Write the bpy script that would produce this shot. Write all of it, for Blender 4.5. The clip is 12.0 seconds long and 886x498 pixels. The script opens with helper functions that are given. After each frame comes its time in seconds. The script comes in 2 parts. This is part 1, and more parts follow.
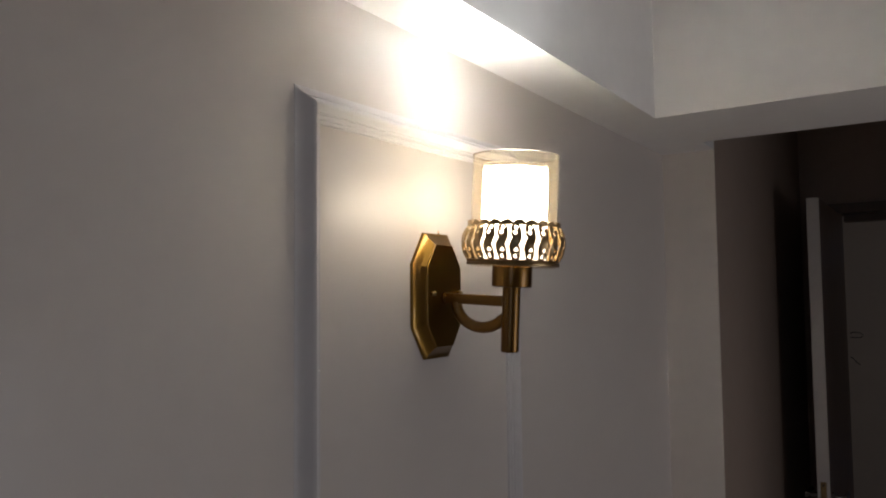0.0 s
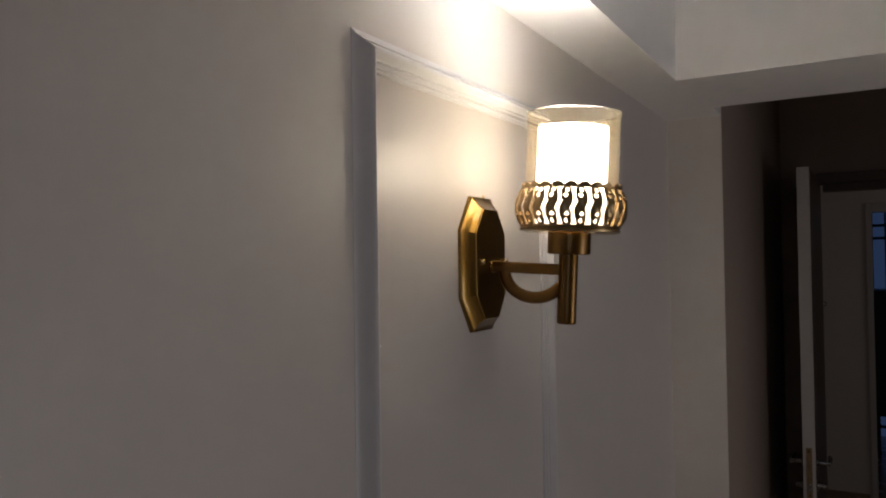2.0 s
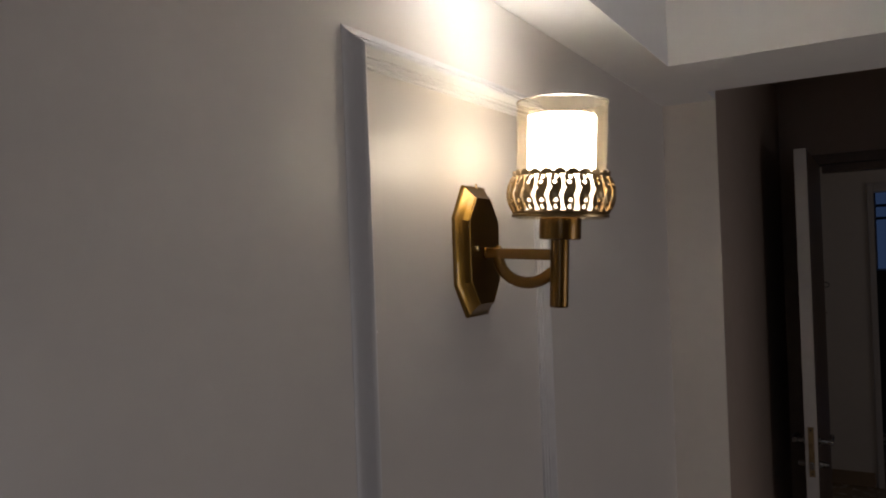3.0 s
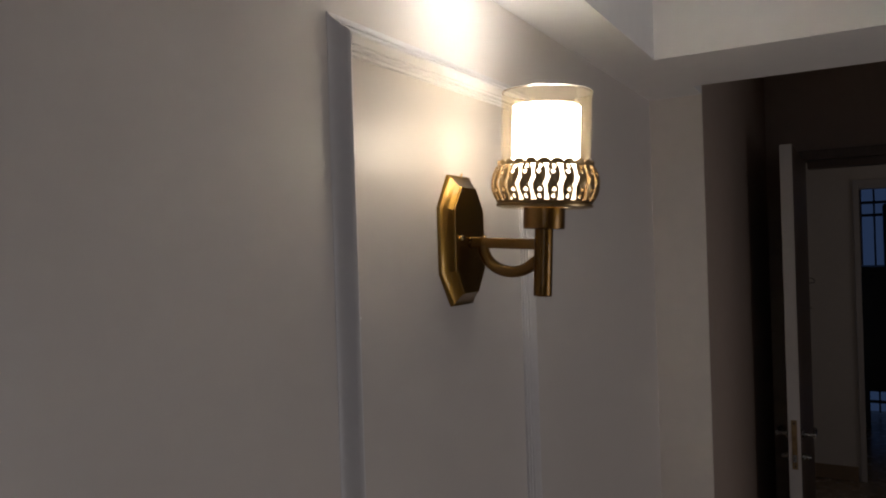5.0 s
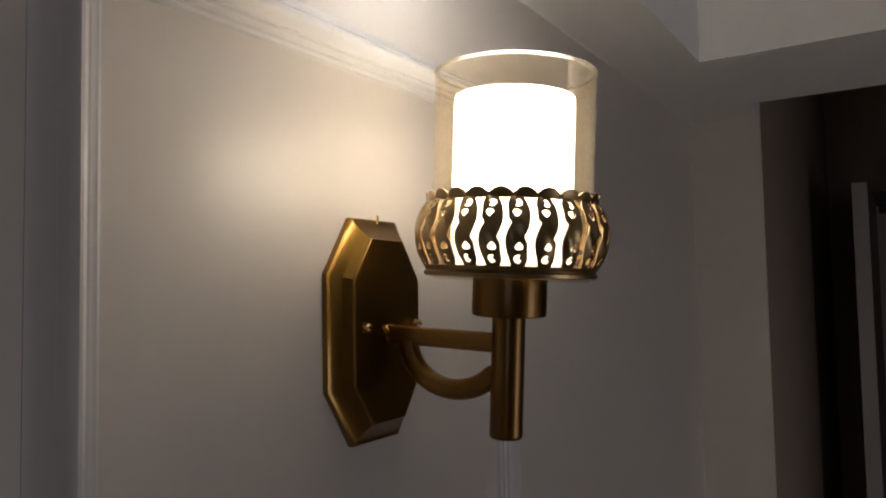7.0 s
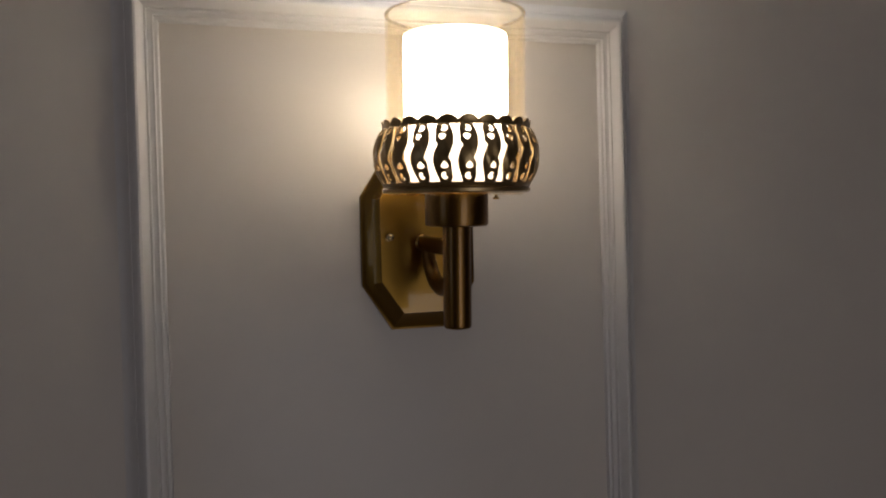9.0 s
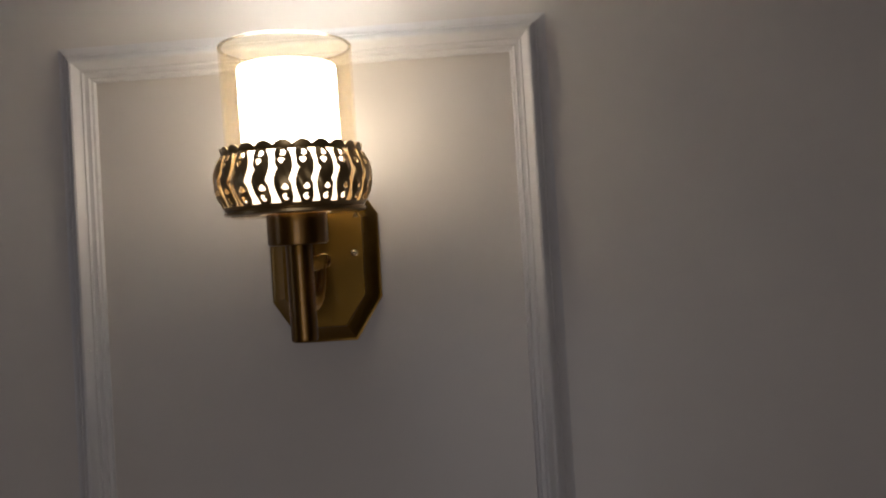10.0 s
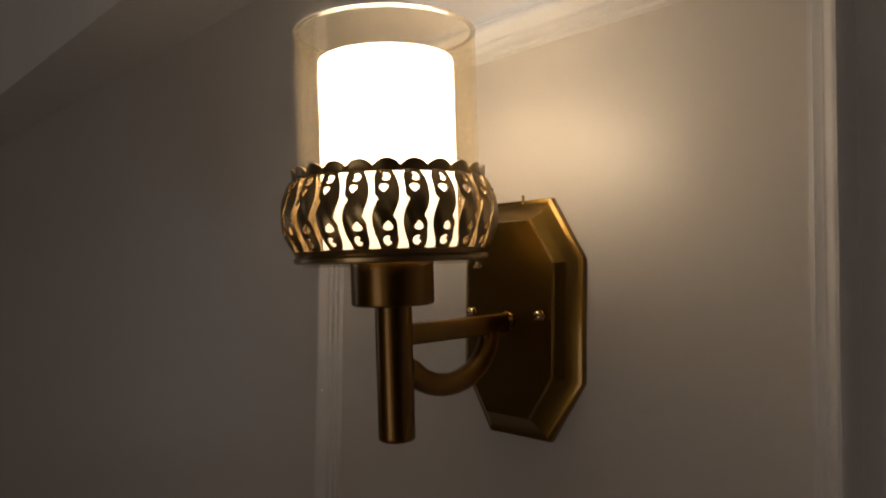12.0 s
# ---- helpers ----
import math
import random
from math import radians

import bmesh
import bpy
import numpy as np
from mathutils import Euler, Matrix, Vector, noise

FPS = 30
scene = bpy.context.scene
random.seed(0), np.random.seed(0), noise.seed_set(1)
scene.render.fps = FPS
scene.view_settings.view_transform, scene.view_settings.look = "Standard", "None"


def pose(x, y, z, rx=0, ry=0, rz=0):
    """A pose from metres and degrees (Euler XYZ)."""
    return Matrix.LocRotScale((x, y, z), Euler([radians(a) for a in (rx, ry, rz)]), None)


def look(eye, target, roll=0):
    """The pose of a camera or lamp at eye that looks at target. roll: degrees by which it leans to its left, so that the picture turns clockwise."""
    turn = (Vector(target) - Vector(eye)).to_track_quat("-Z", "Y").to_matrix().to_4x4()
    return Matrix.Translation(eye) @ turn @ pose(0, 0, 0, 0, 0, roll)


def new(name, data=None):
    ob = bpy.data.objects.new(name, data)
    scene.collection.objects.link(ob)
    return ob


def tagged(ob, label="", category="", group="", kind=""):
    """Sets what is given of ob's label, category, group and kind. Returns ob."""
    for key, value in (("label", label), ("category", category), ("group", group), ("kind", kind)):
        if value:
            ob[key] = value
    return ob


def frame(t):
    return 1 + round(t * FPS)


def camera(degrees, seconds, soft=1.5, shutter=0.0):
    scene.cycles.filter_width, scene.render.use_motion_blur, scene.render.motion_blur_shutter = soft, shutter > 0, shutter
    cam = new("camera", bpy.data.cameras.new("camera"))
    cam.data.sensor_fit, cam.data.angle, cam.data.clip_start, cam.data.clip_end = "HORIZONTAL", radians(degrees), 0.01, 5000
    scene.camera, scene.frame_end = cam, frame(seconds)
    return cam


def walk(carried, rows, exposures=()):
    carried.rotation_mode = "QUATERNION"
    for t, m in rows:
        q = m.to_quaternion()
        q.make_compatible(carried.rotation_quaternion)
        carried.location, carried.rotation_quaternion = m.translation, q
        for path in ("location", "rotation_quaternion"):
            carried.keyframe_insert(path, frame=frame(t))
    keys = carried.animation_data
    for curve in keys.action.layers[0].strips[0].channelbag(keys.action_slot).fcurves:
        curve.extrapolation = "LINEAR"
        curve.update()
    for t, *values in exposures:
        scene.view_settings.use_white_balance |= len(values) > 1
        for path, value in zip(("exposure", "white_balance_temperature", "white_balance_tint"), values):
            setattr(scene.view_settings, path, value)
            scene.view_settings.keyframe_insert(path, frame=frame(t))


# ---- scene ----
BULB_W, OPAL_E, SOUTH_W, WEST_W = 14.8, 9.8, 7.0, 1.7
cam = camera(62.2, 12.0, soft=2.0)

PATH = [
    (0, (-0.958, -0.655, 1.722), (0.704, 0.451, 1.84), -0.6),
    (0.5, (-0.889, -0.597, 1.727), (0.791, 0.479, 1.868), -2.4),
    (1, (-0.879, -0.543, 1.729), (0.826, 0.497, 1.827), -1.1),
    (1.5, (-0.917, -0.509, 1.737), (0.822, 0.474, 1.82), -2.1),
    (2, (-0.963, -0.494, 1.719), (0.77, 0.505, 1.758), -0.8),
    (2.5, (-0.974, -0.51, 1.716), (0.754, 0.497, 1.734), -2.2),
    (3, (-0.98, -0.521, 1.715), (0.746, 0.491, 1.728), -2.1),
    (5, (-0.982, -0.53, 1.705), (0.757, 0.458, 1.705), -1.8),
    (5.5, (-0.942, -0.535, 1.722), (0.833, 0.387, 1.731), -2.5),
    (6, (-0.731, -0.502, 1.723), (0.989, 0.514, 1.817), -2.0),
    (6.5, (-0.568, -0.456, 1.731), (1.09, 0.66, 1.807), -1.1),
    (7, (-0.522, -0.407, 1.75), (1.167, 0.658, 1.864), -1.1),
    (7.2, (-0.513, -0.4, 1.752), (1.187, 0.647, 1.875), -1.0),
    (8.8, (-0.259, -0.72, 1.714), (0.49, 1.133, 1.778), -1.1),
    (9, (-0.223, -0.786, 1.716), (0.389, 1.118, 1.692), -1.6),
    (9.5, (-0.061, -0.921, 1.72), (0.208, 1.059, 1.794), -2.4),
    (10, (0.156, -0.86, 1.699), (0.114, 1.139, 1.746), -3.5),
    (10.5, (0.236, -0.668, 1.725), (-0.154, 1.289, 1.859), 0.4),
    (10.8, (0.274, -0.557, 1.736), (-0.444, 1.305, 1.873), 0.4),
    (11, (0.336, -0.513, 1.742), (-0.749, 1.155, 1.945), 1.3),
    (11.5, (0.41, -0.454, 1.742), (-0.994, 0.965, 1.868), 2.6),
    (12, (0.408, -0.467, 1.744), (-1.064, 0.884, 1.84), 0.6),
]
EXPOSURES = [(0, 0.55, 6550, 10), (2.5, 0.43, 6750, 11), (5.5, 0.48, 6750, 11), (6.5, 0.22, 6500, 10), (7, -0.06, 6700, 11), (7.2, -0.02, 6900, 12), (8.8, -0.08, 7500, 13), (9, 0.0, 6800, 11), (9.5, 0.06, 6350, 10), (10, 0.06, 6700, 11), (10.5, 0.14, 6150, 9), (11, -0.62, 7200, 12), (11.5, -0.61, 7500, 12), (12, -0.57, 8300, 14)]
walk(cam, [(t, look(eye, target, roll)) for t, eye, target, roll in PATH], EXPOSURES)

# ---- light ----
SOFFIT_Z, CEIL_Z, TRAY_Z = 2.123, 2.62, 2.435
TILT = 3.24                      # the lamp leans a little out of plumb, towards the room
LAMP = pose(-0.001, -0.1337, 1.6335, TILT, 0, 0)

world = bpy.data.worlds.new("dusk")
scene.world = world
world.use_nodes = True
wn = world.node_tree.nodes
wn["Background"].inputs["Color"].default_value = (0.10, 0.19, 0.45, 1)
wn["Background"].inputs["Strength"].default_value = 0.10

bulb = new("bulb_light", bpy.data.lights.new("bulb_light", "POINT"))
bulb.data.energy, bulb.data.color, bulb.data.shadow_soft_size = BULB_W, (0.90, 0.95, 1.0), 0.024
bulb.matrix_world = LAMP @ pose(0, 0, 0.152)

south_fill_light = new("south_fill_light", bpy.data.lights.new("south_fill_light", "AREA"))
south_fill_light.data.shape, south_fill_light.data.size, south_fill_light.data.size_y = "RECTANGLE", 1.15, 1.25
south_fill_light.data.energy, south_fill_light.data.color = SOUTH_W, (0.95, 0.95, 1.0)
south_fill_light.matrix_world = look((0.45, -3.16, 0.80), (0.45, 0, 0.80))

west_light = new("west_window_light", bpy.data.lights.new("west_window_light", "AREA"))
west_light.data.shape, west_light.data.size, west_light.data.size_y = "RECTANGLE", 1.15, 1.25
west_light.data.energy, west_light.data.color = WEST_W, (0.74, 0.84, 1.0)
west_light.matrix_world = look((-3.16, -1.45, 1.55), (0, -1.45, 1.55))
bedroom_fill = new("bedroom_fill_light", bpy.data.lights.new("bedroom_fill_light", "AREA"))
bedroom_fill.data.shape, bedroom_fill.data.size, bedroom_fill.data.size_y = "RECTANGLE", 0.9, 1.1
bedroom_fill.data.energy, bedroom_fill.data.color = 0.9, (1.0, 0.90, 0.80)
bedroom_fill.matrix_world = look((3.8, -2.62, 1.5), (3.8, 0, 1.3))


# ---- materials ----
def material(name, colour, rough=0.6, metal=0.0, grain=60.0, vary=0.06, bump=0.0, bump_scale=300.0, stain=2.5, stretch=(1, 1, 1), per_piece=0.0, coat=0.0, wear=0.06, coat_rough=0.20, brushed=0.0):
    """A painted, metal or wooden surface: two scales of colour variation, roughness wear and fine relief."""
    m = bpy.data.materials.new(name)
    m.use_nodes = True
    n, l = m.node_tree.nodes, m.node_tree.links
    b = n["Principled BSDF"]
    b.inputs["Metallic"].default_value = metal
    b.inputs["Coat Weight"].default_value, b.inputs["Coat Roughness"].default_value = coat, coat_rough
    tc, mp = n.new("ShaderNodeTexCoord"), n.new("ShaderNodeMapping")
    mp.inputs["Scale"].default_value = stretch
    l.new(tc.outputs["Object"], mp.inputs["Vector"])
    fine, broad = n.new("ShaderNodeTexNoise"), n.new("ShaderNodeTexNoise")
    fine.inputs["Scale"].default_value, broad.inputs["Scale"].default_value = grain, stain
    fine.inputs["Detail"].default_value = broad.inputs["Detail"].default_value = 5
    l.new(mp.outputs["Vector"], fine.inputs["Vector"])
    l.new(tc.outputs["Object"], broad.inputs["Vector"])
    add = n.new("ShaderNodeMath")
    add.operation = "ADD"
    l.new(fine.outputs["Fac"], add.inputs[0])
    l.new(broad.outputs["Fac"], add.inputs[1])
    last = add
    if per_piece:
        info, mad = n.new("ShaderNodeObjectInfo"), n.new("ShaderNodeMath")
        mad.operation = "MULTIPLY_ADD"
        mad.inputs[1].default_value = per_piece
        l.new(info.outputs["Random"], mad.inputs[0])
        l.new(add.outputs[0], mad.inputs[2])
        last = mad
    ramp = n.new("ShaderNodeMapRange")
    ramp.inputs["From Min"].default_value, ramp.inputs["From Max"].default_value = 0.6, 1.4
    ramp.inputs["To Min"].default_value, ramp.inputs["To Max"].default_value = 1 - vary, 1 + vary
    l.new(last.outputs[0], ramp.inputs["Value"])
    mix = n.new("ShaderNodeVectorMath")
    mix.operation = "SCALE"
    mix.inputs[0].default_value = colour
    l.new(ramp.outputs[0], mix.inputs["Scale"])
    l.new(mix.outputs[0], b.inputs["Base Color"])
    rr = n.new("ShaderNodeMapRange")
    rr.inputs["From Min"].default_value, rr.inputs["From Max"].default_value = 0.3, 0.7
    rr.inputs["To Min"].default_value, rr.inputs["To Max"].default_value = max(rough - wear, 0.02), min(rough + wear, 1)
    l.new(fine.outputs["Fac"], rr.inputs["Value"])
    l.new(rr.outputs[0], b.inputs["Roughness"])
    if brushed:
        # fine level scratches spread the shine up and down
        grain_way = n.new("ShaderNodeCombineXYZ")
        grain_way.inputs["Z"].default_value = 1.0
        b.inputs["Anisotropic"].default_value = brushed
        l.new(grain_way.outputs[0], b.inputs["Tangent"])
    if bump:
        relief, bp = n.new("ShaderNodeTexNoise"), n.new("ShaderNodeBump")
        relief.inputs["Scale"].default_value, relief.inputs["Detail"].default_value = bump_scale, 4
        bp.inputs["Strength"].default_value, bp.inputs["Distance"].default_value = 0.6, bump
        l.new(mp.outputs["Vector"], relief.inputs["Vector"])
        l.new(relief.outputs["Fac"], bp.inputs["Height"])
        l.new(bp.outputs["Normal"], b.inputs["Normal"])
    return m


def opal_material():
    m = bpy.data.materials.new("lit_opal_glass")
    m.use_nodes = True
    b = m.node_tree.nodes["Principled BSDF"]
    b.inputs["Base Color"].default_value = (0.9, 0.88, 0.84, 1)
    b.inputs["Roughness"].default_value = 0.25
    b.inputs["Emission Color"].default_value = (1.0, 0.955, 0.885, 1)
    # fall-off painted into the glow by height: weaker at the foot of the glass
    n, l = m.node_tree.nodes, m.node_tree.links
    tc, sep, glow = (n.new("ShaderNode" + k) for k in ("TexCoord", "SeparateXYZ", "MapRange"))
    glow.interpolation_type = "SMOOTHSTEP"
    glow.inputs["From Min"].default_value, glow.inputs["From Max"].default_value = 0.070, 0.118
    glow.inputs["To Min"].default_value, glow.inputs["To Max"].default_value = 0.22 * OPAL_E, OPAL_E
    l.new(tc.outputs["Object"], sep.inputs[0])
    l.new(sep.outputs["Z"], glow.inputs["Value"])
    l.new(glow.outputs[0], b.inputs["Emission Strength"])
    return m


def thin_glass(name, tint, gloss=1.0, ior=1.5, rough=0.02, haze=0.0, film_tint=(1, 1, 1, 1)):
    """Thin clear glass: tinted where looked through, mirroring by its own Fresnel."""
    m = bpy.data.materials.new(name)
    m.use_nodes = True
    n, l = m.node_tree.nodes, m.node_tree.links
    n.remove(n["Principled BSDF"])
    t, g, mix, fr, k = (n.new("ShaderNode" + s) for s in ("BsdfTransparent", "BsdfGlossy", "MixShader", "Fresnel", "Math"))
    t.inputs["Color"].default_value = tint
    g.inputs["Roughness"].default_value = rough
    fr.inputs["IOR"].default_value = ior
    k.operation, k.inputs[1].default_value = "MULTIPLY", gloss
    l.new(fr.outputs[0], k.inputs[0])
    l.new(k.outputs[0], mix.inputs[0])
    l.new(t.outputs[0], mix.inputs[1])
    l.new(g.outputs[0], mix.inputs[2])
    film, tr = n.new("ShaderNodeMixShader"), n.new("ShaderNodeBsdfTranslucent")
    tr.inputs["Color"].default_value = film_tint
    film.inputs[0].default_value = haze
    l.new(mix.outputs[0], film.inputs[1])
    l.new(tr.outputs[0], film.inputs[2])
    l.new(film.outputs[0], n["Material Output"].inputs["Surface"])
    return m


WALL = material("warm_grey_wall_paint", (0.615, 0.567, 0.530), 0.50, grain=14, vary=0.022, stain=1.7, coat=0.26, wear=0.02)
WHITE = material("white_ceiling_paint", (0.86, 0.84, 0.82), 0.7, grain=25, vary=0.03, bump=0.0004, bump_scale=180)
END = material("pale_end_wall_paint", (0.75, 0.69, 0.63), 0.6, grain=30, vary=0.03, bump=0.0005, bump_scale=200)
DIM = material("gloom_brown_paint", (0.345, 0.270, 0.222), 0.6, grain=30, vary=0.06, bump=0.0005, bump_scale=200)
MOULD = material("white_moulding_paint", (0.63, 0.61, 0.61), 0.40, grain=60, vary=0.03, bump=0.0001, bump_scale=90)
BRASS = material("antique_brushed_brass", (0.290, 0.160, 0.030), 0.33, 1.0, grain=500, vary=0.03, stain=18, wear=0.01, coat=0.6, coat_rough=0.04, brushed=0.35)
BRASS_DARK = material("dark_antique_brass", (0.205, 0.104, 0.024), 0.36, 1.0, grain=500, vary=0.04, stain=18, wear=0.01, coat=0.35, coat_rough=0.05, brushed=0.4)
BRASS_SMOOTH = material("antique_brass_polished", (0.30, 0.16, 0.045), 0.20, 0.95, grain=180, vary=0.1, stain=12)
BRONZE = material("dark_cast_bronze", (0.34, 0.23, 0.105), 0.30, 0.85, grain=420, vary=0.15, wear=0.02, bump=0.0003, bump_scale=500, stain=40, per_piece=0.2, coat=0.35, coat_rough=0.06)
STEEL = material("brass_screw_metal", (0.70, 0.52, 0.27), 0.22, 1.0, grain=200, vary=0.1)
DOORWHITE = material("off_white_door_paint", (0.62, 0.58, 0.55), 0.45, grain=40, vary=0.05, bump=0.0003, bump_scale=60)
LOCK = material("brass_lock_plate", (0.30, 0.20, 0.10), 0.5, 0.6, grain=160, vary=0.35, stain=30)
BROWNWOOD = material("brown_door_veneer", (0.145, 0.098, 0.075), 0.5, grain=22, vary=0.18, stretch=(4, 4, 0.25))
CHROME = material("satin_dark_nickel", (0.35, 0.34, 0.33), 0.25, 1.0, grain=100, vary=0.1)
BLACKWOOD = material("black_stained_wood", (0.012, 0.011, 0.012), 0.45, grain=30, vary=0.3, stretch=(1, 1, 0.1))
IRON = material("black_painted_iron", (0.02, 0.02, 0.025), 0.5, grain=60, vary=0.2)
WIRE = material("dark_cable_sheath", (0.03, 0.03, 0.03), 0.5, grain=60, vary=0.2)
TILE = material("beige_floor_tile", (0.30, 0.235, 0.17), 0.25, grain=12, vary=0.10, stain=1.5, per_piece=0.3)
SKIRT = material("brown_skirting_tile", (0.32, 0.22, 0.14), 0.35, grain=14, vary=0.12)
OPAL = opal_material()
AMBER = thin_glass("amber_tinted_glass", (0.985, 0.945, 0.875, 1), 0.2, haze=0.018, film_tint=(0.98, 0.84, 0.62, 1))
RIM = thin_glass("polished_glass_edge", (0.97, 0.94, 0.89, 1), 0.7, haze=0.04, film_tint=(1.0, 0.96, 0.89, 1))
PANE = thin_glass("window_pane_glass", (0.9, 0.95, 1.0, 1), 0.9)


# ---- building helpers ----
def mesh_object(name, bm, mat, smooth=None, bevel=0.0):
    if bevel:
        bmesh.ops.bevel(bm, geom=[e for e in bm.edges if len(e.link_faces) == 2 and e.calc_face_angle(0) > 0.6], offset=bevel, segments=2, profile=0.6, affect="EDGES", clamp_overlap=True)
    bmesh.ops.recalc_face_normals(bm, faces=bm.faces[:])
    me = bpy.data.meshes.new(name)
    bm.to_mesh(me)
    bm.free()
    me.materials.append(mat)
    ob = new(name, me)
    if smooth is not None:
        me.polygons.foreach_set("use_smooth", [True] * len(me.polygons))
        me.set_sharp_from_angle(angle=radians(smooth))
    return ob


def part(name, bm, mat, parent, label="", smooth=None, bevel=0.0):
    """Links a bmesh as one mesh object under a thing or a part."""
    ob = mesh_object(name, bm, mat, smooth, bevel)
    ob.parent = parent
    return tagged(ob, label)


def box(bm, x0, x1, y0, y1, z0, z1, m=Matrix()):
    c = Vector(((x0 + x1) / 2, (y0 + y1) / 2, (z0 + z1) / 2))
    bmesh.ops.create_cube(bm, size=1, matrix=m @ Matrix.Translation(c) @ Matrix.Diagonal((abs(x1 - x0), abs(y1 - y0), abs(z1 - z0), 1)))
    return bm


def box_bm(*a, m=Matrix()):
    return box(bmesh.new(), *a, m=m)


def lathe(profile, steps=64, m=Matrix(), closed=False):
    """Turns (radius, height) points round the z axis."""
    bm = bmesh.new()
    rings = [[bm.verts.new(m @ Vector((r * math.cos(2 * math.pi * i / steps), r * math.sin(2 * math.pi * i / steps), z))) for i in range(steps)] for r, z in profile]
    pairs = list(zip(rings, rings[1:])) + ([(rings[-1], rings[0])] if closed else [])
    for a, b in pairs:
        for i in range(steps):
            bm.faces.new((a[i], a[(i + 1) % steps], b[(i + 1) % steps], b[i]))
    if not closed:
        bm.faces.new(rings[0])
        bm.faces.new(rings[-1])
    return bm


def sweep(points, section, up=Vector((1, 0, 0))):
    """A bar of the given section, (across, above) points, along a path in space."""
    bm, rings = bmesh.new(), []
    for i, p in enumerate(points):
        d = (points[min(i + 1, len(points) - 1)] - points[max(i - 1, 0)]).normalized()
        side = up
        over = d.cross(side).normalized()
        rings.append([bm.verts.new(p + side * a + over * b) for a, b in section])
    k = len(section)
    for a, b in zip(rings, rings[1:]):
        for i in range(k):
            bm.faces.new((a[i], a[(i + 1) % k], b[(i + 1) % k], b[i]))
    bm.faces.new(rings[0])
    bm.faces.new(rings[-1])
    return bm


def rounded(w, h, r, seg=3):
    """A rounded rectangle as a section."""
    out = []
    for cx, cy, a0 in ((w / 2 - r, h / 2 - r, 0), (-w / 2 + r, h / 2 - r, 90), (-w / 2 + r, -h / 2 + r, 180), (w / 2 - r, -h / 2 + r, 270)):
        for s in range(seg + 1):
            a = radians(a0 + 90 * s / seg)
            out.append((cx + r * math.cos(a), cy + r * math.sin(a)))
    return out


def thing(name, m, label, category, group=""):
    ob = new(name)
    ob.empty_display_size = 0.05
    ob.matrix_world = m
    return tagged(ob, label, category, group)


def setting(name, bm, mat, label, category):
    return tagged(mesh_object(name, bm, mat), label, category, kind="structure")


# ---- the room, the passage and the rooms beyond ----
XE, XO, YO = 1.210, 1.082, -0.148      # end wall, back of the beam, edge of the end wall
XF, XW, XB = 2.86, 4.86, 7.10        # door wall, far wall, balcony wall
setting("wall_north", box_bm(-3.2, XE, 0, 0.15, 0, CEIL_Z), WALL, "warm grey painted wall behind the sconce", "wall")
bm = bmesh.new()
box(bm, -3.35, -3.2, -0.8, 0.15, 0, CEIL_Z)
box(bm, -3.35, -3.2, -3.35, -2.1, 0, CEIL_Z)
box(bm, -3.35, -3.2, -2.1, -0.8, 0, 0.85)
box(bm, -3.35, -3.2, -2.1, -0.8, 2.25, CEIL_Z)
setting("wall_west", bm, DIM, "unseen side wall darkened for the brass reflections, with a window opening", "wall")
bm = bmesh.new()
box(bm, -3.2, -0.2, -3.35, -3.2, 0, CEIL_Z)
box(bm, 1.1, XE, -3.35, -3.2, 0, CEIL_Z)
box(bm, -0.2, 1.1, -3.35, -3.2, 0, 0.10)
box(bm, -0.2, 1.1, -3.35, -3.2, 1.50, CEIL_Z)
setting("wall_south", bm, DIM, "unseen wall darkened for the brass reflections, with a low added opening", "wall")
bm = bmesh.new()
box(bm, XE, XE + 0.006, YO, 0.15, 0, CEIL_Z)
box(bm, XE, XE + 0.12, -3.35, -1.75, 0, CEIL_Z)
setting("wall_east", bm, END, "pale painted end wall beside a wide opening", "wall")
setting("floor", box_bm(-3.35, 7.3, -3.35, 1.2, -0.1, -0.004), TILE, "beige tiled floor", "floor")
setting("ceiling", box_bm(-2.7, 0.729, -2.75, -0.131, TRAY_Z, CEIL_Z), WHITE, "white painted ceiling inside the tray", "ceiling")

# lowered border of the tray ceiling
bm = bmesh.new()
box(bm, -3.2, XE, -0.131, 0, SOFFIT_Z, CEIL_Z)
box(bm, 0.729, XE, YO, -0.131, SOFFIT_Z, CEIL_Z)
box(bm, 0.729, XO, -3.2, YO, SOFFIT_Z, CEIL_Z)
box(bm, -3.2, -2.7, -3.2, -0.131, SOFFIT_Z, CEIL_Z)
box(bm, -2.7, 0.729, -3.2, -2.75, SOFFIT_Z, CEIL_Z)
bmesh.ops.remove_doubles(bm, verts=bm.verts[:], dist=0.0001)
setting("ceiling_border", bm, WHITE, "white lowered plaster border of the tray ceiling", "ceiling")

setting("roof", box_bm(-3.35, XE + 0.12, -3.35, 0.15, CEIL_Z, CEIL_Z + 0.1), WHITE, "plain slab above the ceiling", "ceiling")

# passage; its shade is put into the wall and ceiling colour
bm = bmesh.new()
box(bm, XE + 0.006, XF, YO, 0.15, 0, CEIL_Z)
setting("wall_passage_north", bm, DIM, "passage wall with its shade put into a brown-grey colour", "wall")
setting("wall_passage_south", box_bm(XE + 0.12, XF, -1.9, -1.75, 0, CEIL_Z), DIM, "passage wall with its shade put into a brown-grey colour", "wall")
setting("ceiling_passage", box_bm(XE + 0.12, XF + 0.12, -1.9, 0.15, CEIL_Z, CEIL_Z + 0.1), DIM, "passage ceiling with its shade put into the colour", "ceiling")
D0, D1, DH = -0.310, -1.115, 2.066
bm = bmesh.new()
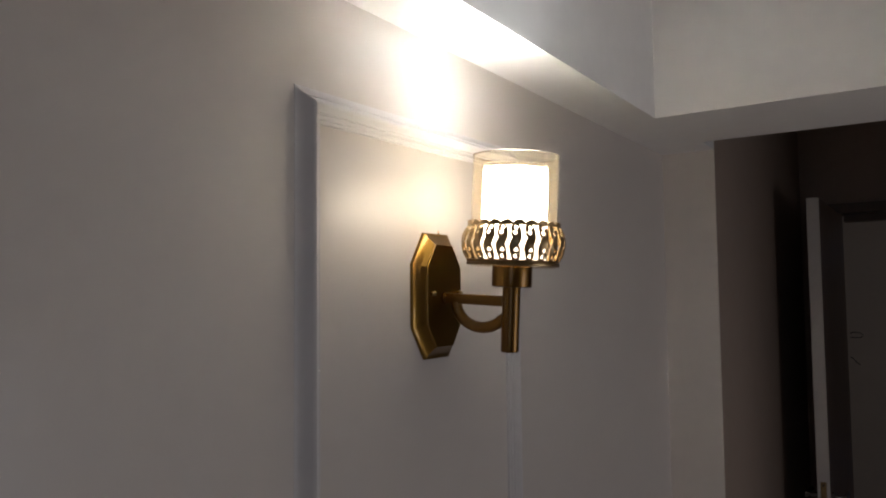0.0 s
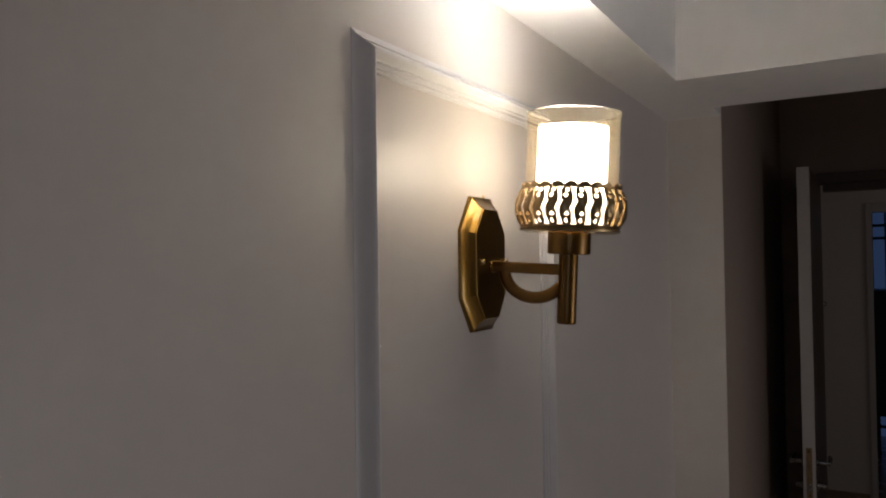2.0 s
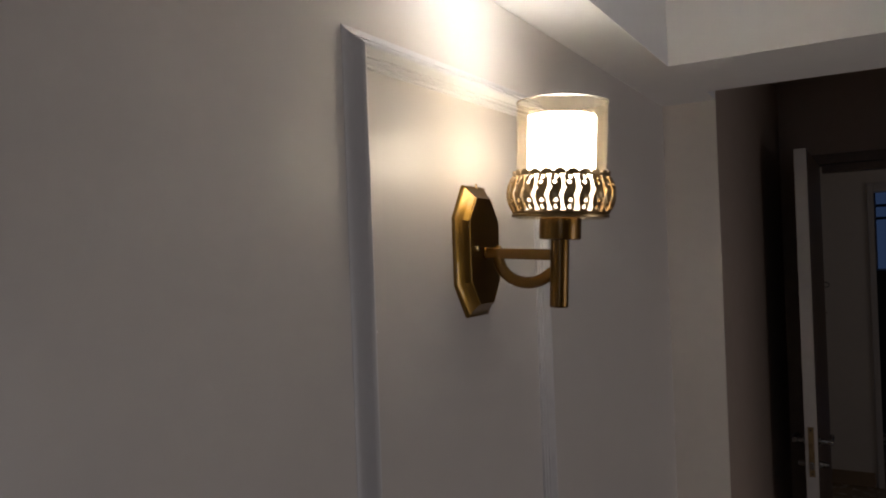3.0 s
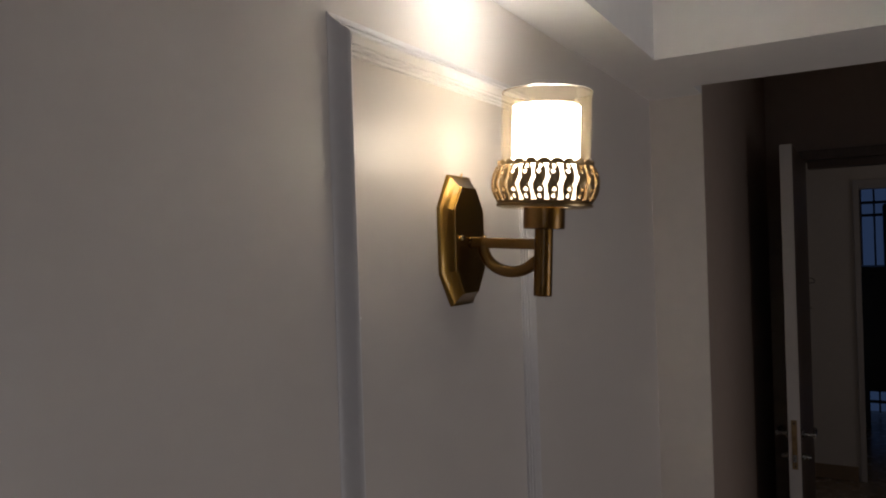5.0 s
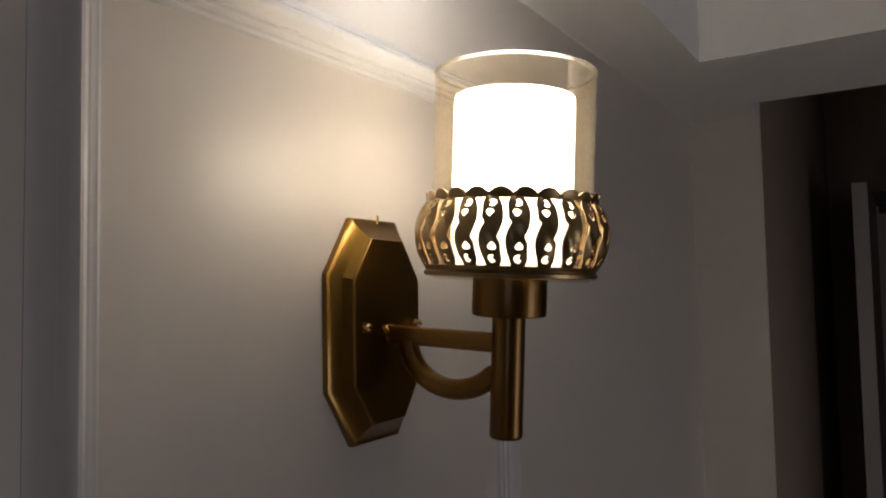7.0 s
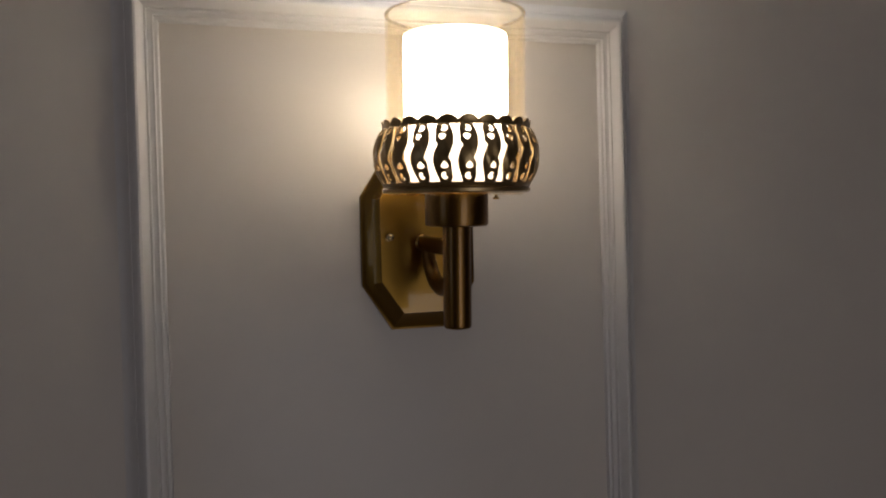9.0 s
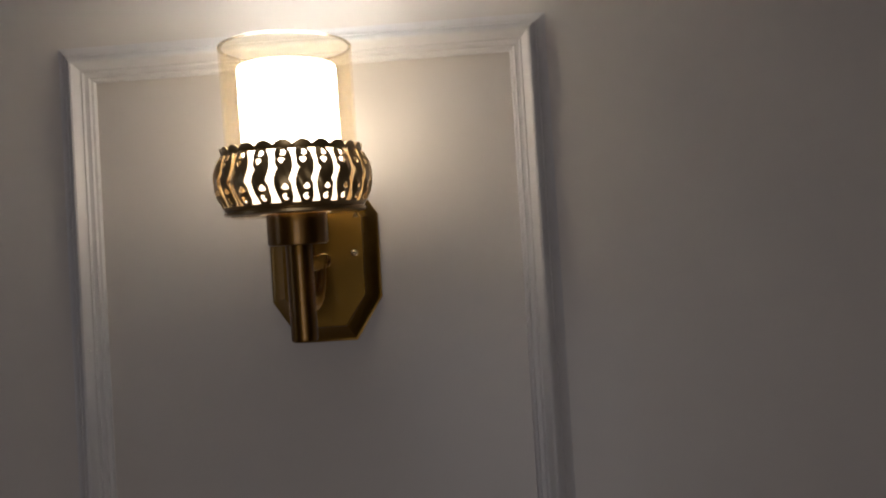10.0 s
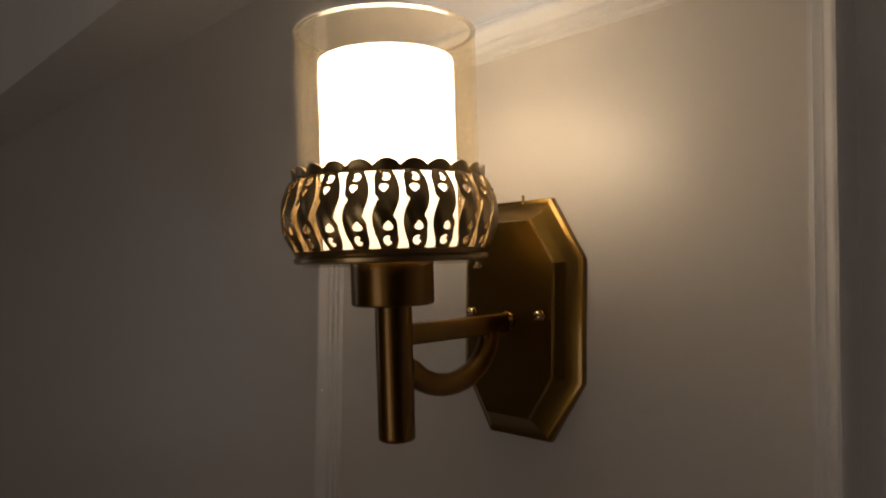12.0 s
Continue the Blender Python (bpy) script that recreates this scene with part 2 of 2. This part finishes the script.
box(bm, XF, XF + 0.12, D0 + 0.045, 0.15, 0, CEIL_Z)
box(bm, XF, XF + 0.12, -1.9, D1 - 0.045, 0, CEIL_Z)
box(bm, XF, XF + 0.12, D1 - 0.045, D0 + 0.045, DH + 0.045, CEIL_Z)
setting("wall_door", bm, DIM, "passage wall with a doorway, its shade put into the colour", "wall")

# room behind the door
bm = bmesh.new()
box(bm, XF + 0.12, XW, 0.9, 1.05, 0, CEIL_Z)
box(bm, XF + 0.12, 3.3, -2.8, -2.65, 0, CEIL_Z)
box(bm, 4.3, XW, -2.8, -2.65, 0, CEIL_Z)
box(bm, 3.3, 4.3, -2.8, -2.65, 0, 0.9)
box(bm, 3.3, 4.3, -2.8, -2.65, 2.1, CEIL_Z)
box(bm, XF + 0.12, XF + 0.2, 0.15, 1.05, 0, CEIL_Z)
box(bm, XF + 0.12, XF + 0.2, -2.8, -1.9, 0, CEIL_Z)
setting("wall_bedroom", bm, END, "pale walls of the unlit room", "wall")
setting("ceiling_bedroom", box_bm(XF + 0.12, XB + 0.15, -2.8, 1.05, CEIL_Z, CEIL_Z + 0.1), WHITE, "white ceiling of the unlit room", "ceiling")
W0, W1, WH = -0.500, -1.45, 2.06
bm = bmesh.new()
box(bm, XW, XW + 0.12, W0, 1.05, 0, CEIL_Z)
box(bm, XW, XW + 0.12, -2.8, W1, 0, CEIL_Z)
box(bm, XW, XW + 0.12, W1, W0, WH, CEIL_Z)
setting("wall_far", bm, END, "pale wall with an opening to the balcony room", "wall")
setting("baseboard", box_bm(XW - 0.012, XW, W0 + 0.02, 0.9, 0, 0.10), SKIRT, "brown tile skirting along the far wall", "baseboard")

# balcony room, its walls darkened by colour in place of shade
bm = bmesh.new()
box(bm, XW + 0.12, XB, -0.3, -0.15, 0, CEIL_Z)
box(bm, XW + 0.12, XB, -2.8, -2.65, 0, CEIL_Z)
box(bm, XB, XB + 0.12, -0.55, -0.15, 0, CEIL_Z)
box(bm, XB, XB + 0.12, -2.8, -2.2, 0, CEIL_Z)
box(bm, XB, XB + 0.12, -2.2, -0.55, 2.2, CEIL_Z)
setting("wall_balcony", bm, DIM, "balcony room walls with a tall opening, their shade put into the colour", "wall")


# ---- the sconce ----
def octagon(hw, tw, hz, cz):
    return [(-tw, hz), (tw, hz), (hw, cz), (hw, -cz), (tw, -hz), (-tw, -hz), (-hw, -cz), (-hw, cz)]


def back_plate(parent):
    """Long octagonal plate: rim, hollow sloping sides, a small raised lip and a flat face."""
    o, i = (0.0642, 0.0325, 0.0975, 0.0485), (0.0465, 0.0228, 0.0790, 0.0442)
    rings = [(0.0, 0.0005), (0.0, -0.0042), (0.02, -0.0050), (0.06, -0.0052)]
    rings += [(0.06 + 0.90 * k / 12, -0.0052 - 0.0004 * k / 12 - 0.0124 * (k / 12) ** 1.28) for k in range(1, 13)]        # hollow cove
    rings += [(0.975, -0.0192), (1.0, -0.0200), (1.03, -0.0204), (1.06, -0.0204)]
    bm = bmesh.new()
    loops = []
    for f, y in rings:
        dims = [a + (b - a) * f for a, b in zip(o, i)]
        loops.append([bm.verts.new((x, y, z)) for x, z in octagon(*dims)])
    for a, b in zip(loops, loops[1:]):
        for k in range(8):
            bm.faces.new((a[k], a[(k + 1) % 8], b[(k + 1) % 8], b[k]))
    bm.faces.new(loops[0])
    bm.faces.new(loops[-1])
    return part("back_plate", bm, BRASS, parent, "brushed antique brass octagonal back plate", smooth=22)


def screw(parent, x, z):
    m = pose(x, -0.0212, z, 90)
    bm = lathe([(0.0042, 0.0), (0.0042, 0.0012), (0.0026, 0.0016), (0.0026, 0.003), (0.0040, 0.0034), (0.0043, 0.005), (0.0034, 0.0066), (0.0012, 0.0074)], 20, m)
    s = part("screw", bm, STEEL, parent, "small shiny brass dome screw", smooth=50)
    part("slot", box_bm(-0.0030, 0.0030, -0.0005, 0.0005, 0.0071, 0.0078, m=m), IRON, s)


def scroll_mesh(radius_at, z0, z1, count):
    """One pierced S-scroll of the gallery, cut out of the barrel-shaped sheet."""
    left = [(0, -0.24), (0.05, -0.26), (0.12, -0.32), (0.20, -0.40), (0.30, -0.455), (0.38, -0.46), (0.45, -0.425), (0.52, -0.36), (0.58, -0.29), (0.612, -0.235), (0.635, -0.26), (0.66, -0.33), (0.70, -0.365), (0.76, -0.36), (0.82, -0.375), (0.88, -0.40), (0.94, -0.37), (1, -0.27)]
    right = [(0, 0.30), (0.06, 0.37), (0.12, 0.39), (0.18, 0.365), (0.24, 0.345), (0.30, 0.345), (0.35, 0.31), (0.385, 0.245), (0.41, 0.215), (0.44, 0.25), (0.50, 0.32), (0.57, 0.39), (0.65, 0.435), (0.73, 0.44), (0.82, 0.41), (0.90, 0.34), (0.96, 0.25), (1, 0.22)]
    holes = [(0.005, 0.900, 0.160, 0.060, 0.0), (-0.060, 0.752, 0.145, 0.056, 0.6), (0.045, 0.290, 0.145, 0.058, -0.6), (0.020, 0.108, 0.165, 0.062, 0.0)]
    notches = [(-0.130, 0.905, 0.085, 0.030), (0.155, 0.125, 0.085, 0.030)]

    def solid(u, v):
        a = float(np.interp(v, [p for p, _ in left], [q for _, q in left]))
        b = float(np.interp(v, [p for p, _ in right], [q for _, q in right]))
        d = min(u - a, b - u)
        cut = 9.0
        for cu, cv, ru, rv, skew in holes:
            wide = ru * max(1 + skew * (v - cv) / rv, 0.15)
            cut = min(cut, (math.hypot((u - cu) / wide, (v - cv) / rv) - 1) * 0.12)
        for cu, cv, ru, rv in notches:
            cut = max(cut, -(math.hypot((u - cu) / ru, (v - cv) / rv) - 1) * 0.08)
        return min(d, cut) + 1e-5

    nu, nv = 30, 46
    us, vs = np.linspace(-0.5, 0.5, nu + 1), np.linspace(0, 1, nv + 1)
    val = [[solid(u, v) for v in vs] for u in us]
    bm, keyed = bmesh.new(), {}

    def vert(u, v):
        key = (round(u, 5), round(v, 5))
        if key not in keyed:
            z = z0 + (z1 - z0) * v
            a = 2 * math.pi * u / count
            lift = 0.0012 * math.sin(math.pi * min(max((u + 0.45) / 0.9, 0), 1)) + 0.0005 * math.sin(2 * math.pi * (1.6 * v + 1.4 * u))
            r = radius_at(z) + lift
            keyed[key] = bm.verts.new((r * math.sin(a), -r * math.cos(a), z))
        return keyed[key]

    for i in range(nu):
        for j in range(nv):
            ring = [(i, j), (i + 1, j), (i + 1, j + 1), (i, j + 1)]
            out = []
            for (a, b), (c, d) in zip(ring, ring[1:] + ring[:1]):
                p, q = val[a][b], val[c][d]
                if p > 0:
                    out.append(vert(us[a], vs[b]))
                if (p > 0) != (q > 0):
                    f = p / (p - q)
                    out.append(vert(us[a] + f * (us[c] - us[a]), vs[b] + f * (vs[d] - vs[b])))
            out = list(dict.fromkeys(out))
            if len(out) > 2:
                try:
                    bm.faces.new(out)
                except ValueError:
                    pass
    bmesh.ops.recalc_face_normals(bm, faces=bm.faces[:])
    bmesh.ops.solidify(bm, geom=bm.faces[:], thickness=0.0011)
    me = bpy.data.meshes.new("scroll")
    bmesh.ops.recalc_face_normals(bm, faces=bm.faces[:])
    bm.to_mesh(me)
    bm.free()
    me.materials.append(BRONZE)
    me.polygons.foreach_set("use_smooth", [True] * len(me.polygons))
    me.set_sharp_from_angle(angle=radians(40))
    return me


sconce = thing("wall_sconce", pose(0, 0, 1.717), "lit antique brass wall sconce with amber glass and pierced gallery", "wall lamp")
back_plate(sconce)
screw(sconce, -0.037, 0.0035)
screw(sconce, 0.037, 0.0035)
part("set_screw", lathe([(0.0012, -0.004), (0.0012, 0.003), (0.0006, 0.0034)], 10, pose(0.004, -0.006, 0.0985)), STEEL, sconce)
# flat arm from the plate to the post, and the curved brace under it
arm_z = -0.0035
pts = [Vector((0, y, -0.0035 - 0.053 * -(y + 0.0212))) for y in (-0.0212, -0.05, -0.09, -0.128)]
part("arm", sweep(pts, rounded(0.0115, 0.0155, 0.0018)), BRASS_DARK, sconce, "flat brushed brass arm", smooth=40)
part("arm_collar", lathe([(0.0092, 0), (0.0092, 0.0022), (0.0068, 0.0046)], 28, pose(0, -0.0205, arm_z, 90)), BRASS_SMOOTH, sconce, smooth=40)
arc = []
for k in range(25):
    a = radians(180 + k * (316 - 180) / 24)
    arc.append(Vector((0, -0.088 - 0.0465 * math.cos(a), -0.0095 + 0.0388 * math.sin(a))))
arc += [Vector((0, -0.1285, -0.0325)), Vector((0, -0.1345, -0.0305))]
part("brace", sweep(arc, rounded(0.0130, 0.0172, 0.0055)), BRASS_DARK, sconce, "curved brass brace below the arm", smooth=40)


def lamp_part(name, bm, mat, label="", smooth=None, parent=sconce):
    bmesh.ops.transform(bm, matrix=sconce.matrix_world.inverted() @ LAMP, verts=bm.verts[:])
    return part(name, bm, mat, parent, label, smooth)


lamp_part("post", lathe([(0.0118, 0.0), (0.0130, 0.0012), (0.0132, 0.003), (0.0132, 0.0965)], 48), BRASS_DARK, "round brushed brass post", 40)
lamp_part("cup", lathe([(0.0266, 0.0955), (0.0290, 0.0965), (0.0295, 0.0985), (0.0295, 0.1265)], 56), BRASS_DARK, "round brass lamp holder cup", 40)
G0, G1 = 0.1262, 0.1914            # foot and crest of the gallery
gallery = lamp_part("gallery", lathe([(0.0660, G0), (0.0682, G0 + 0.001), (0.0686, G0 + 0.0035), (0.0668, G0 + 0.005), (0.0690, G0 + 0.0085), (0.0672, G0 + 0.0092), (0.0640, G0 + 0.0055), (0.0350, G0 + 0.0012), (0.0345, G0 + 0.0001)], 96, closed=True), BRONZE, "dark cast bronze gallery ring", 35)


def barrel(z):
    f = (z - (G0 + 0.0082)) / (G1 - 0.0068 - G0 - 0.0082)
    return 0.0664 + 0.0090 * math.sin(math.pi * min(max(f, 0), 1)) ** 0.75


COUNT, PHASE = 24, 5.2
sm = scroll_mesh(barrel, G0 + 0.0080, G1 - 0.0066, COUNT)
lamp_local = sconce.matrix_world.inverted() @ LAMP
for k in range(COUNT):
    s = new("scroll", sm)
    s.parent = gallery
    turn = PHASE + (14.78 * k if k < 20 else 14.78 * 20 + 16.1 * (k - 20))   # the seam side is spaced a little wider
    s.matrix_basis = lamp_local @ pose(0, 0, 0, 0, 0, turn)
# scalloped crest
bm = bmesh.new()
steps = COUNT * 12
rows = []
for i in range(steps):
    a = 2 * math.pi * i / steps
    bump = abs(math.cos((a - radians(PHASE)) * COUNT / 2)) ** 0.7
    top = G1 - 0.0048 + 0.0048 * bump
    r = 0.0668
    prof = ((r, G1 - 0.0080), (r + 0.0012, G1 - 0.0066), (r + 0.0004 + 0.0016 * bump, top), (r - 0.0009 + 0.0014 * bump, top + 0.0003), (r - 0.0012, G1 - 0.0066), (r - 0.0010, G1 - 0.0080))
    rows.append([bm.verts.new((q * math.sin(a), -q * math.cos(a), z)) for q, z in prof])
for i in range(steps):
    p, q = rows[i], rows[(i + 1) % steps]
    for k in range(6):
        bm.faces.new((p[k], q[k], q[(k + 1) % 6], p[(k + 1) % 6]))
lamp_part("crest", bm, BRONZE, "scalloped bronze crest", 40, gallery)

GT, OT = 0.2882, 0.2692            # tops of the outer glass and the opal shade
lamp_part("opal_shade", lathe([(0.0100, 0.1275), (0.0455, 0.1275), (0.0481, 0.1290), (0.0479, 0.1320), (0.0478, OT - 0.002), (0.0472, OT - 0.0005), (0.0463, OT), (0.0455, OT - 0.0006), (0.0451, OT - 0.002), (0.0451, 0.1320), (0.0443, 0.1300), (0.0100, 0.1300)], 72, closed=True), OPAL, "glowing white opal glass inner shade", 50)
glass = lamp_part("glass_cylinder", lathe([(0.0635, 0.1290), (0.0640, GT - 0.0012), (0.0634, GT - 0.0003), (0.0626, GT), (0.0618, GT - 0.0004), (0.0614, GT - 0.0014), (0.0610, 0.1290)], 96, closed=True), AMBER, "clear amber-tinted outer glass cylinder", 50)
lamp_part("rim", lathe([(0.0610, GT - 0.0010), (0.0643, GT - 0.0010), (0.0645, GT - 0.0002), (0.0638, GT + 0.0007), (0.0626, GT + 0.0010), (0.0615, GT + 0.0007), (0.0608, GT - 0.0002)], 96, closed=True), RIM, "fire-polished bright glass rim", 50, glass)
lamp_part("glass_foot", lathe([(0.0297, G0 - 0.0022), (0.0600, G0 - 0.0022), (0.0625, G0 - 0.0012), (0.0625, G0 - 0.0004), (0.0297, G0 - 0.0004)], 72, closed=True), AMBER, "clear edge of the glass foot under the ring", 50)
lamp_part("thumb_screw", lathe([(0.0016, 0), (0.0016, 0.002), (0.0030, 0.0022), (0.0032, 0.0036), (0.0022, 0.0046)], 18, pose(0.0530, 0.0330, G0 - 0.0018, 180)), STEEL, "small gallery screw", 40)
lamp_part("bulb", lathe([(0.006, 0.131), (0.013, 0.135), (0.0135, 0.140), (0.0135, 0.141), (0.0120, 0.1425), (0.007, 0.1435), (0.003, 0.1440)], 28), DOORWHITE, "white lamp bulb base", 40)


# ---- wall moulding ----
PROFILE = [(0, 0), (0.0002, 0.0006), (0.0030, 0.0015), (0.0065, 0.0038), (0.0105, 0.0080), (0.0125, 0.0106), (0.0130, 0.0098), (0.0137, 0.0106), (0.0165, 0.0148), (0.0190, 0.0176), (0.0212, 0.0187), (0.0236, 0.0183), (0.0258, 0.0162), (0.0280, 0.0124), (0.0305, 0.0104), (0.0322, 0.0106), (0.0334, 0.0076), (0.0365, 0.0070), (0.0385, 0.0076), (0.0398, 0.0048), (0.0425, 0.0042), (0.0440, 0)]


def moulding_run(a, b, ins_a, ins_b):
    """A mitred length between outer corners a and b; ins: which way each end moves per unit of profile width."""
    bm, n = bmesh.new(), 8
    rings = []
    for k in range(n + 1):
        f = k / n
        ring = []
        for w, h in PROFILE:
            p = (a + ins_a * w) * (1 - f) + (b + ins_b * w) * f
            wob = 0.0001 * noise.noise(Vector((p.x * 7, p.z * 7, w * 20)))
            ring.append(bm.verts.new((p.x + wob, -max(h + wob * (h > 0), 0), p.z + wob)))
        rings.append(ring)
    m = len(PROFILE)
    for p, q in zip(rings, rings[1:]):
        for i in range(m - 1):
            bm.faces.new((p[i], p[i + 1], q[i + 1], q[i]))
        bm.faces.new((p[m - 1], p[0], q[0], q[m - 1]))
    bm.faces.new(rings[0])
    bm.faces.new(rings[-1])
    return bm


panel = thing("wall_panel_moulding", pose(0, 0, 0), "white painted rectangular panel moulding framing the sconce", "moulding")
A, B, C, D = Vector((-0.306, 0, 1.985)), Vector((0.274, 0, 1.990)), Vector((0.274, 0, 0.92)), Vector((-0.306, 0, 0.92))
IA, IB, IC, ID = Vector((1, 0, -1)), Vector((-1, 0, -1)), Vector((-1, 0, 1)), Vector((1, 0, 1))
for nm, a, b, ia, ib in (("top_rail", A, B, IA, IB), ("right_stile", B, C, IB, IC), ("bottom_rail", C, D, IC, ID), ("left_stile", D, A, ID, IA)):
    part(nm, moulding_run(a, b, ia, ib), MOULD, panel, smooth=28)
part("paint_chip", box_bm(-0.0045, 0.0035, -0.0006, 0.0006, -0.0009, 0.0009, m=pose(-0.2795, -0.0152, 1.627, 0, 18, 0)), WHITE, panel, "small lifted paint chip")


# ---- door in the passage ----
def door_frame():
    f = thing("door_1", pose(0, 0, 0), "dark brown wooden door frame of the passage doorway", "door frame")
    f["kind"] = "structure"
    part("jamb", box_bm(XF - 0.012, XF + 0.13, D0, D0 + 0.045, 0, DH), BROWNWOOD, f, bevel=0.002)
    part("jamb", box_bm(XF - 0.012, XF + 0.13, D1 - 0.045, D1, 0, DH), BROWNWOOD, f, bevel=0.002)
    part("head", box_bm(XF - 0.012, XF + 0.13, D1 - 0.045, D0 + 0.045, DH, DH + 0.045), BROWNWOOD, f, bevel=0.002)
    part("stop", box_bm(XF + 0.045, XF + 0.13, D1 + 0.012, D0 - 0.012, DH - 0.035, DH - 0.0005), BROWNWOOD, f, bevel=0.002)


def lever(parent, side, z):
    """Rose and bent lever on one face of the door; side is -1 or +1 in y."""
    base = pose(0.062, 0.0215 * side, z, 90 * -side)
    h = part("handle", lathe([(0.020, 0), (0.020, 0.004), (0.016, 0.007), (0.009, 0.008), (0.0085, 0.045), (0.006, 0.048)], 28, base), CHROME, parent, "dark nickel lever handle", smooth=40)
    y = (0.0215 + 0.043) * side
    part("lever", sweep([Vector((0.055, y, z)), Vector((0.09, y, z)), Vector((0.14, y, z - 0.002)), Vector((0.175, y - 0.004 * side, z - 0.006))], rounded(0.020, 0.012, 0.005), Vector((0, 0, 1))), CHROME, h, smooth=40)


door_frame()
leaf = thing("door_leaf", pose(2.060, -0.295, 0), "brown veneered flush door with pale edge, standing open in the passage", "door")
part("panel", box_bm(0.0035, 0.80, -0.021, 0.021, 0.008, 2.058), BROWNWOOD, leaf, bevel=0.0015)
part("edge_band", box_bm(0, 0.0035, -0.0212, 0.0212, 0.0078, 2.0582), DOORWHITE, leaf, "pale painted lock edge of the door", bevel=0.0012)
lever(leaf, -1, 0.955)
lever(leaf, 1, 0.955)
lock = part("lock_plate", box_bm(-0.0022, 0.001, -0.0100, 0.0100, 0.835, 1.020), LOCK, leaf, "worn brass lock plate on the door edge")
part("latch", box_bm(-0.010, 0.0, -0.007, 0.007, 0.935, 0.960), LOCK, lock, bevel=0.001)
part("bolt", box_bm(-0.0045, 0.0, -0.008, 0.008, 0.862, 0.890), CHROME, lock, bevel=0.001)
for z in (0.846, 1.008):
    part("plate_screw", lathe([(0.0035, 0), (0.0035, 0.0006), (0.002, 0.0012)], 12, pose(-0.0022, 0, z, 0, -90)), IRON, lock)
for side in (-1, 1):
    part("key_rose", lathe([(0.016, 0), (0.016, 0.006), (0.012, 0.012), (0.009, 0.03), (0.005, 0.032)], 24, pose(0.062, 0.0215 * side, 0.868, 90 * -side)), CHROME, leaf, "dark nickel lock knob", smooth=40)

# loose cable ends from the wall of the unlit room
cables = thing("wall_cables", pose(XW - 0.002, -0.165, 1.41), "two loose dark cable ends sticking out of the wall", "cable")
for zz, pts in ((0.0, ((0, 0), (0.03, 0.012), (0.09, 0.008), (0.115, -0.012), (0.10, -0.03), (0.05, -0.036), (0.0, -0.03))), (-0.16, ((0, 0), (0.02, -0.015), (0.055, -0.05), (0.08, -0.062)))):
    path = [Vector((-0.02 - 0.2 * abs(a), -0.7 * a, zz + 0.8 * b)) for a, b in pts]
    part("cable", sweep(path, rounded(0.005, 0.005, 0.002, 2)), WIRE, cables)

# frame of the far opening
ff = thing("door_2", pose(0, 0, 0), "pale plain frame of the far opening", "door frame")
ff["kind"] = "structure"
part("jamb", box_bm(XW - 0.015, XW + 0.125, W0 - 0.03, W0 + 0.008, 0, WH + 0.03), DOORWHITE, ff, bevel=0.003)
part("jamb", box_bm(XW - 0.015, XW + 0.125, W1 - 0.035, W1 + 0.03, 0, WH + 0.03), DOORWHITE, ff, bevel=0.003)
part("head", box_bm(XW - 0.0155, XW + 0.1255, W1 + 0.03, W0 - 0.03, WH - 0.03, WH + 0.0305), DOORWHITE, ff, bevel=0.003)

# grille of the balcony opening and the dark cabinet before it
gr = thing("window_grille", pose(XB + 0.03, 0, 0), "black iron grille across the tall balcony opening", "grille")
for y in np.arange(-2.048, -0.60, 0.155):
    part("bar", box_bm(-0.009, 0.009, y - 0.008, y + 0.008, 0.02, 2.2), IRON, gr)
for z in (0.12, 1.90, 2.02):
    part("rail", box_bm(-0.013, 0.013, -2.2, -0.55, z - 0.013, z + 0.013), IRON, gr)
cab = thing("dark_cabinet", pose(6.5, -1.25, 0), "black wooden cabinet on legs standing before the balcony opening", "cabinet")
part("body", box_bm(0, 0.42, -0.6, 0.86, 0.33, 1.43), BLACKWOOD, cab, bevel=0.006)
part("upper_body", box_bm(0.02, 0.40, -0.6, 0.535, 1.432, 1.98), BLACKWOOD, cab, bevel=0.006)
part("door", box_bm(-0.018, -0.001, -0.58, -0.053, 0.35, 1.41), BLACKWOOD, cab, bevel=0.003)
part("door", box_bm(-0.018, -0.001, -0.047, 0.85, 0.35, 1.41), BLACKWOOD, cab, bevel=0.003)
for x in (0.03, 0.37):
    for y in (-0.57, 0.30, 0.70):
        part("leg", box_bm(x - 0.02, x + 0.02, y - 0.02, y + 0.02, 0, 0.332), BLACKWOOD, cab)

# unseen windows behind the walker; the low south one houses the added fill
def window(name, m):
    win = thing(name, m, "unseen white-framed two-pane window with dusk outside", "window")
    win["kind"] = "structure"
    part("window_frame", box_bm(-0.65, -0.60, -0.03, 0.03, -0.70, 0.70), DOORWHITE, win)
    part("frame_side", box_bm(0.60, 0.65, -0.03, 0.03, -0.70, 0.70), DOORWHITE, win)
    part("frame_top", box_bm(-0.60, 0.60, -0.03, 0.03, 0.65, 0.70), DOORWHITE, win)
    part("frame_foot", box_bm(-0.60, 0.60, -0.03, 0.03, -0.70, -0.65), DOORWHITE, win)
    part("mullion", box_bm(-0.02, 0.02, -0.025, 0.025, -0.65, 0.65), DOORWHITE, win)
    for x in (-0.31, 0.31):
        p = part("pane", box_bm(x - 0.29, x + 0.29, -0.003, 0.003, -0.65, 0.65), PANE, win)
        p.visible_shadow = False


window("added_low_window", pose(0.45, -3.275, 0.80))
window("window_2", pose(-3.275, -1.45, 1.55, 0, 0, 90))
